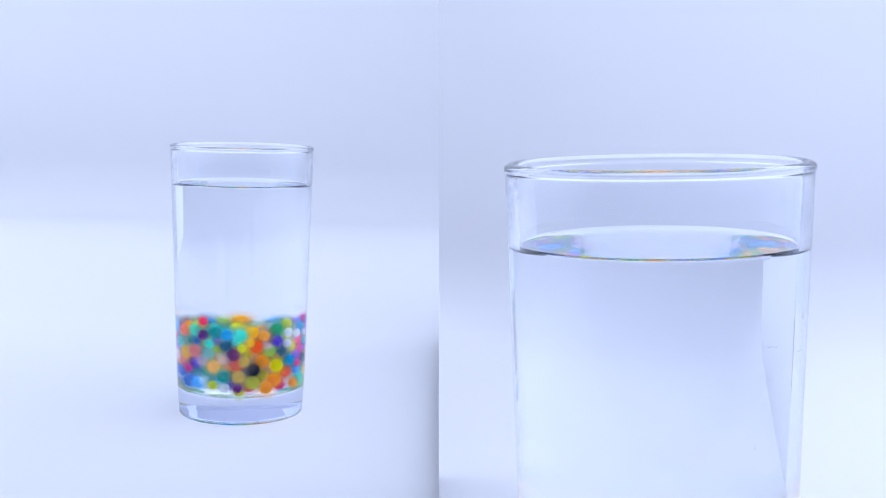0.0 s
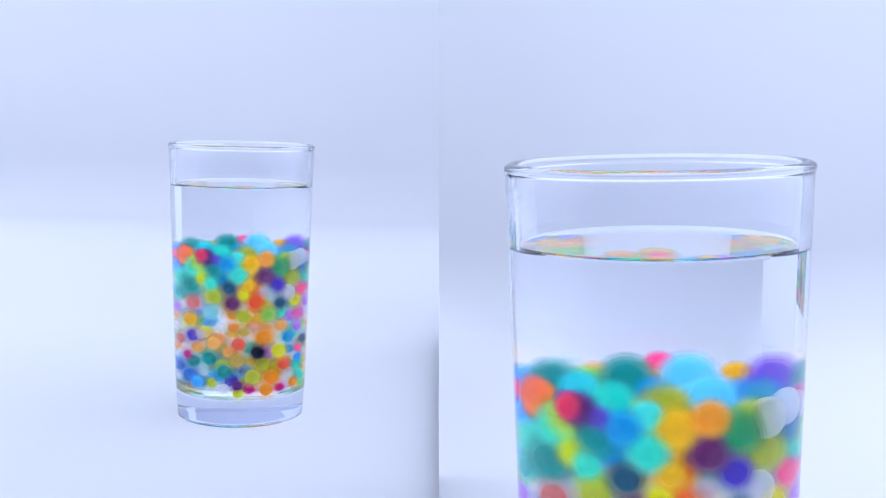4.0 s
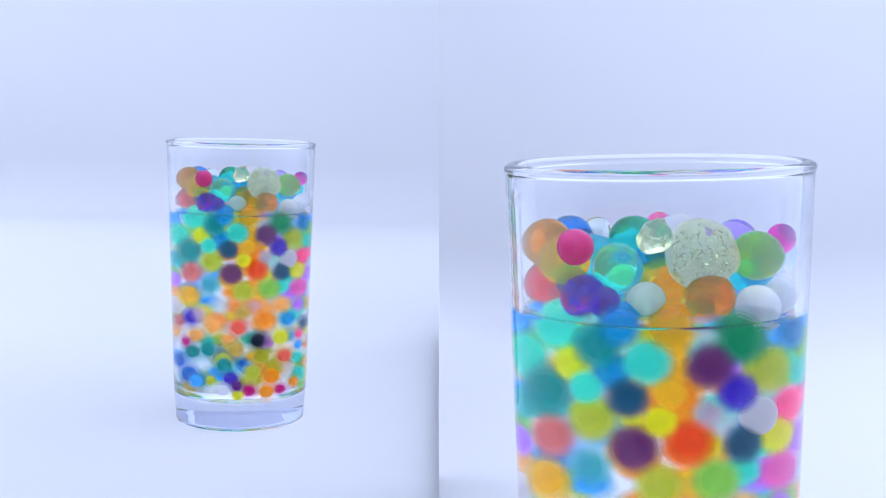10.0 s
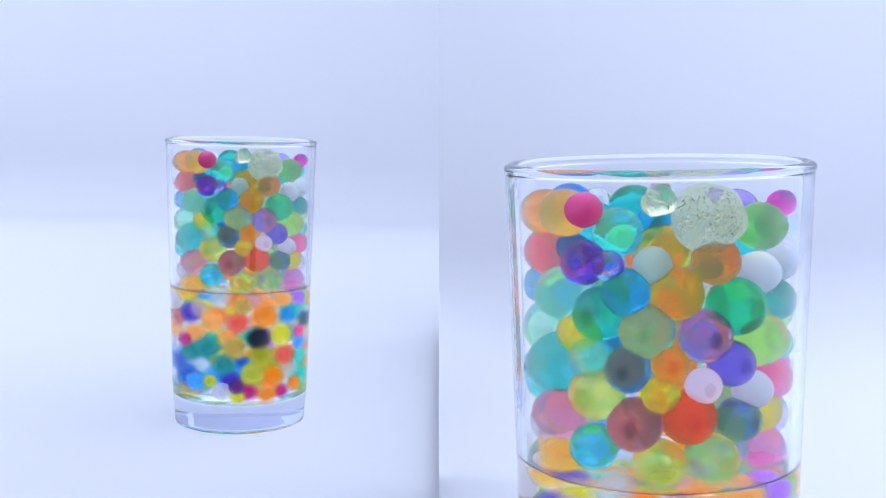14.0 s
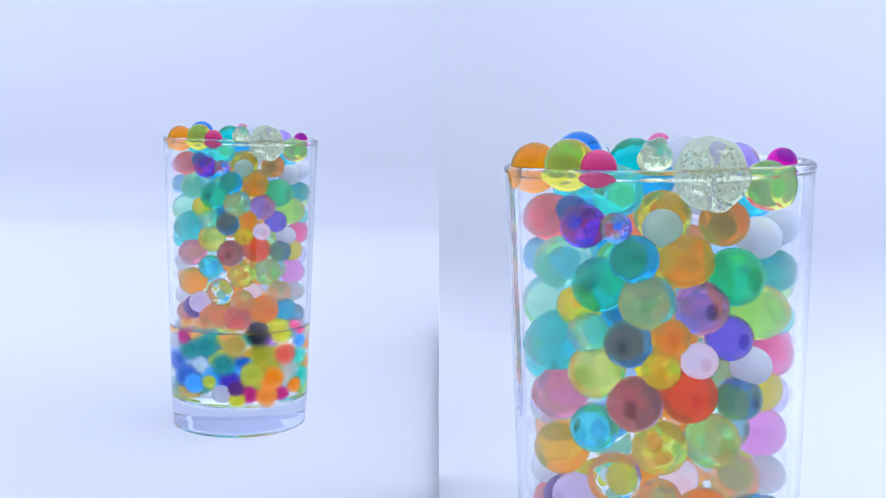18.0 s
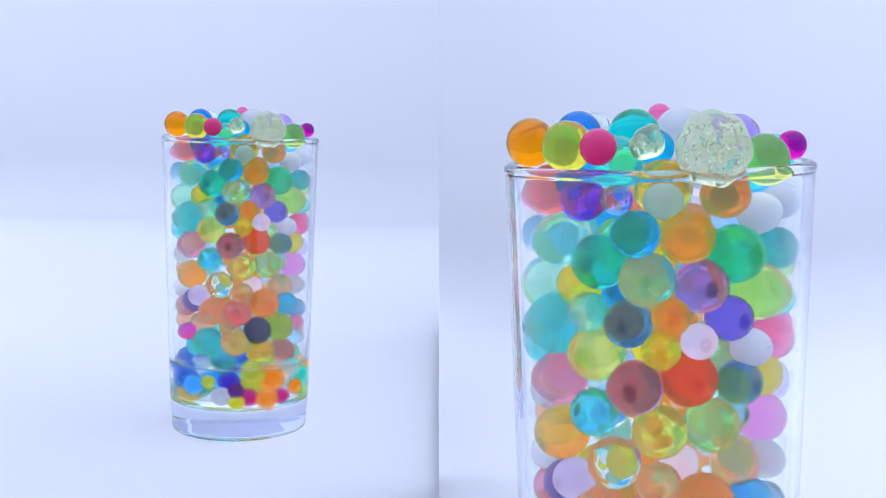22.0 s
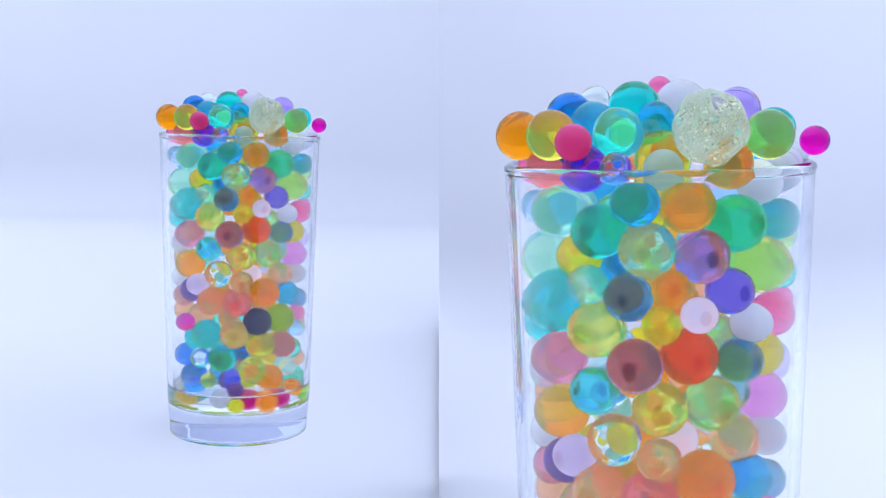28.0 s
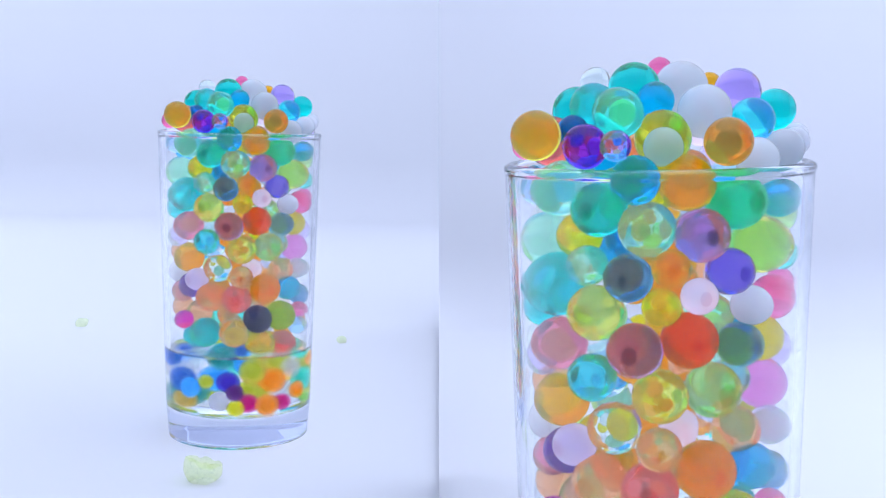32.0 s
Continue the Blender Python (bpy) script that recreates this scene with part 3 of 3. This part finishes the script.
def lumpy(levels, radius, amount, scale, seed):
    bm = bmesh.new()
    bmesh.ops.create_icosphere(bm, subdivisions=levels, radius=radius)
    for v in bm.verts:
        v.co *= 1 + amount * noise.noise(v.co * scale + Vector((seed, 0, 0)))
    return bm


def burst_bead(which):
    rng = random.Random(3)
    # torn open at the back, so that it is a thick ragged bowl
    bm = lumpy(4, 0.0076, 0.10, 260, 2.0)
    for v in bm.verts:
        edge = 0.0022 + 0.0014 * noise.noise(v.co * 420)
        if v.co.y > edge:
            rim = math.hypot(v.co.x, v.co.z) / 0.0076
            v.co.y = edge - (v.co.y - edge) * 0.6 * max(0, 1 - rim * rim)
    ob = mesh_object("burst_bead", bm, CRAZED[which])
    bm = bmesh.new()
    chips(bm, rng, 560, 0.0071, 0.00062)
    bmesh.ops.delete(bm, geom=[v for v in bm.verts if v.co.y > 0.0018 - 0.0028 * max(0, 1 - (v.co.x ** 2 + v.co.z ** 2) / 0.0076 ** 2)], context="VERTS")
    part("splinters", bm, SHARD[which], ob, "crazed pale yellow-green gel splinters", smooth=False)
    return tagged(ob, "large pale green bead of gel, crazed and burst", "water bead")


def gel_scrap(which, r, seed, label):
    rng = random.Random(seed)
    bm = lumpy(3, r, 0.5, 0.9 / r, seed)
    ob = mesh_object("gel_scrap", bm, CRAZED[which])
    bm = bmesh.new()
    chips(bm, rng, 30, r * 0.8, r * 0.3)
    part("splinters", bm, SHARD[which], ob, smooth=False)
    return tagged(ob, label, "gel scrap")


BURST = {k: burst_bead(k) for k in SETS}
SCRAP = {k: gel_scrap(k, 0.0034, 5, "torn scrap of clear gel lying among the beads") for k in SETS}
LITTER = [(gel_scrap("far", 0.0026, 8, "small clear scrap of gel thrown onto the paper"), 30.5, (62, 180)),
          (gel_scrap("far", 0.0036, 11, "small clear scrap of gel thrown onto the paper"), 31.1, (-99, 236))]
BURST_STEPS = [(0, 5, 6, 34), (3, 5, 4, 58), (6, 2, -8, 90), (9, 8.4, -18, 108), (13, 10.3, -22, 117.3), (19, 11.1, -28, 130.6),
               (23, 11.3, -30, 135), (28, 10.6, -31, 138.3), (31.4, 9.6, -31, 139)]
SCRAP_STEPS = [(0, -1.4, -2, 36), (3, -1.6, -6, 60), (6, -0.6, -22, 93), (9, -0.8, -24, 112.4), (13, 0.3, -24, 121.5), (19, -1, -22, 133.8),
               (23, -2.4, -22, 135.3), (28, -1.1, -12, 137), (32, -0.5, -5, 138)]


def settle(t):
    """Where the beads lie at t: the pile sunk to its height, then those that would share a place pushed apart."""
    place = []
    for x, y, z, r, _ in PILE:
        # the beads turn a little in the glass while the pile grows
        if y < -0.018 and -0.010 < x < 0.018 and z > 0.124:
            x -= 0.0036 * float(np.interp(t, [8, 12, 19], [1, 0.85, 0]))
        elif y < -0.018 and x > 0.008 and 0.098 < z < 0.124:
            x += 0.0020 * float(np.interp(t, [8, 12, 19], [1, 0.85, 0]))
        base = FLOOR + r
        h = base + max(0, z - base) * rise(t, z - FLOOR)
        q = math.hypot(x, y)
        f = min(1, (inner(min(h, TALL)) - r) / q) if h < TALL and q > 0 else 1
        place.append((x * f, y * f, h))
    start, full = np.array(place), np.array([b[3] for b in PILE])
    p = start.copy()
    size = full * float(np.interp(t, [0, 3, 9, 19, 32], [0.56, 0.62, 0.72, 0.80, 0.85]))
    for _ in range(24):
        gap = p[:, None, :] - p[None, :, :]
        far = np.linalg.norm(gap, axis=2) + 1e-9
        push = np.clip(size[:, None] + size[None, :] - far, 0, None)
        np.fill_diagonal(push, 0)
        p = p + 0.22 * (gap / far[:, :, None] * push[:, :, None]).sum(axis=1)
        side = np.hypot(p[:, 0], p[:, 1])
        room = 0.0290 - size
        p[:, :2] *= np.where(side > room, room / np.maximum(side, 1e-6), 1)[:, None]
        p[:, 2] = np.minimum(p[:, 2], start[:, 2] + 0.001)
        p[:, 2] = np.maximum(p[:, 2], FLOOR + np.minimum(full, size * 1.2))
    share = float(np.interp(t, [0, 3, 6, 9, 13, 23, 28, 32], [1, 1, 0.8, 0.6, 0.6, 0.7, 0.6, 0]))
    low = np.where(np.array([b[2] for b in PILE]) < 0.085, 1, 1 if t < 7 else 0)[:, None]
    return start + (p - start) * share * low


def motions():
    times = SWELL_T
    walk(sweep_far, [(t, pose(x, y, z, 0, LEAN, 10.08) @ pose(0, 0, 0, 0, 0, -10.08) @ pose(0.1027, -0.5596, 0.0052)) for t, x, y, z in FAR_STEPS])
    walk(glasses["far"], [(t, far_set(t)) for t, *_ in FAR_STEPS])
    for k, ob in waters.items():
        walk(ob, [(t, SETS[k](t) @ pose(0, 0, z)) for t, z in LEVEL])
    settled = [settle(t) for t in times]
    for i, (k, ob, *_) in enumerate(MOVERS):
        walk(ob, [(t, SETS[k](t) @ pose(*spots[i % len(PILE)])) for t, spots in zip(times, settled)])
    for k, ob, r, steps, way in WANDERERS:
        rows = [(t, SETS[k](t) @ pose(a / 1000, b / 1000, c / 1000)) for t, a, b, c in steps]
        if way:
            # over the rim, down to the paper and off towards the lens
            t, a, b, c = steps[-1]
            for dt, p in ((0.08, (a + 12 * way, b - 6, c - 8)), (0.2, (a + 22 * way, b - 16, r - 3.7)), (0.5, (a + 60 * way, b - 180, r - 3.7))):
                rows.append((t + dt, SETS[k](t + dt) @ pose(*[i / 1000 for i in p])))
            rows.append((32, SETS[k](32) @ pose((a + 62 * way) / 1000, (b - 190) / 1000, (r - 3.7) / 1000)))
        walk(ob, rows)
    for k, ob in BURST.items():
        rows = [(t, SETS[k](t) @ pose(a / 1000, b / 1000, c / 1000)) for t, a, b, c in BURST_STEPS]
        # it drops off the mound and comes to lie with the hollow upwards
        for t, p, turn in ((31.46, (0, -42, 125), 40), (31.55, (-12, -62, 3.2), 75), (32, (-13.5, -69, 2.4), 78)):
            rows.append((t, SETS[k](t) @ pose(*[i / 1000 for i in p], turn, 14, 0)))
        walk(ob, rows)
    for ob, t, (a, b) in LITTER:
        rows = [(q, far_set(q) @ pose(0.004, 0.004, z)) for q, z in ((0, 0.034), (3, 0.058), (6, 0.084), (9, 0.098), (13, 0.108), (19, 0.122), (t, 0.130))]
        for dt, u, v, z in ((0.08, 0.5, 0.5, 0.150), (0.2, 0.9, 0.9, 0.004), (0.3, 1, 1, FOOT + 0.0022)):
            rows.append((t + dt, far_set(t + dt) @ pose(a * u / 1000, b * v / 1000, z, 30, 10, 40)))
        rows.append((32, far_set(32) @ pose(a / 1000, b / 1000, FOOT + 0.0022, 30, 10, 40)))
        walk(ob, rows)
    for k, ob in SCRAP.items():
        walk(ob, [(t, SETS[k](t) @ pose(a / 1000, b / 1000, c / 1000)) for t, a, b, c in SCRAP_STEPS])


motions()
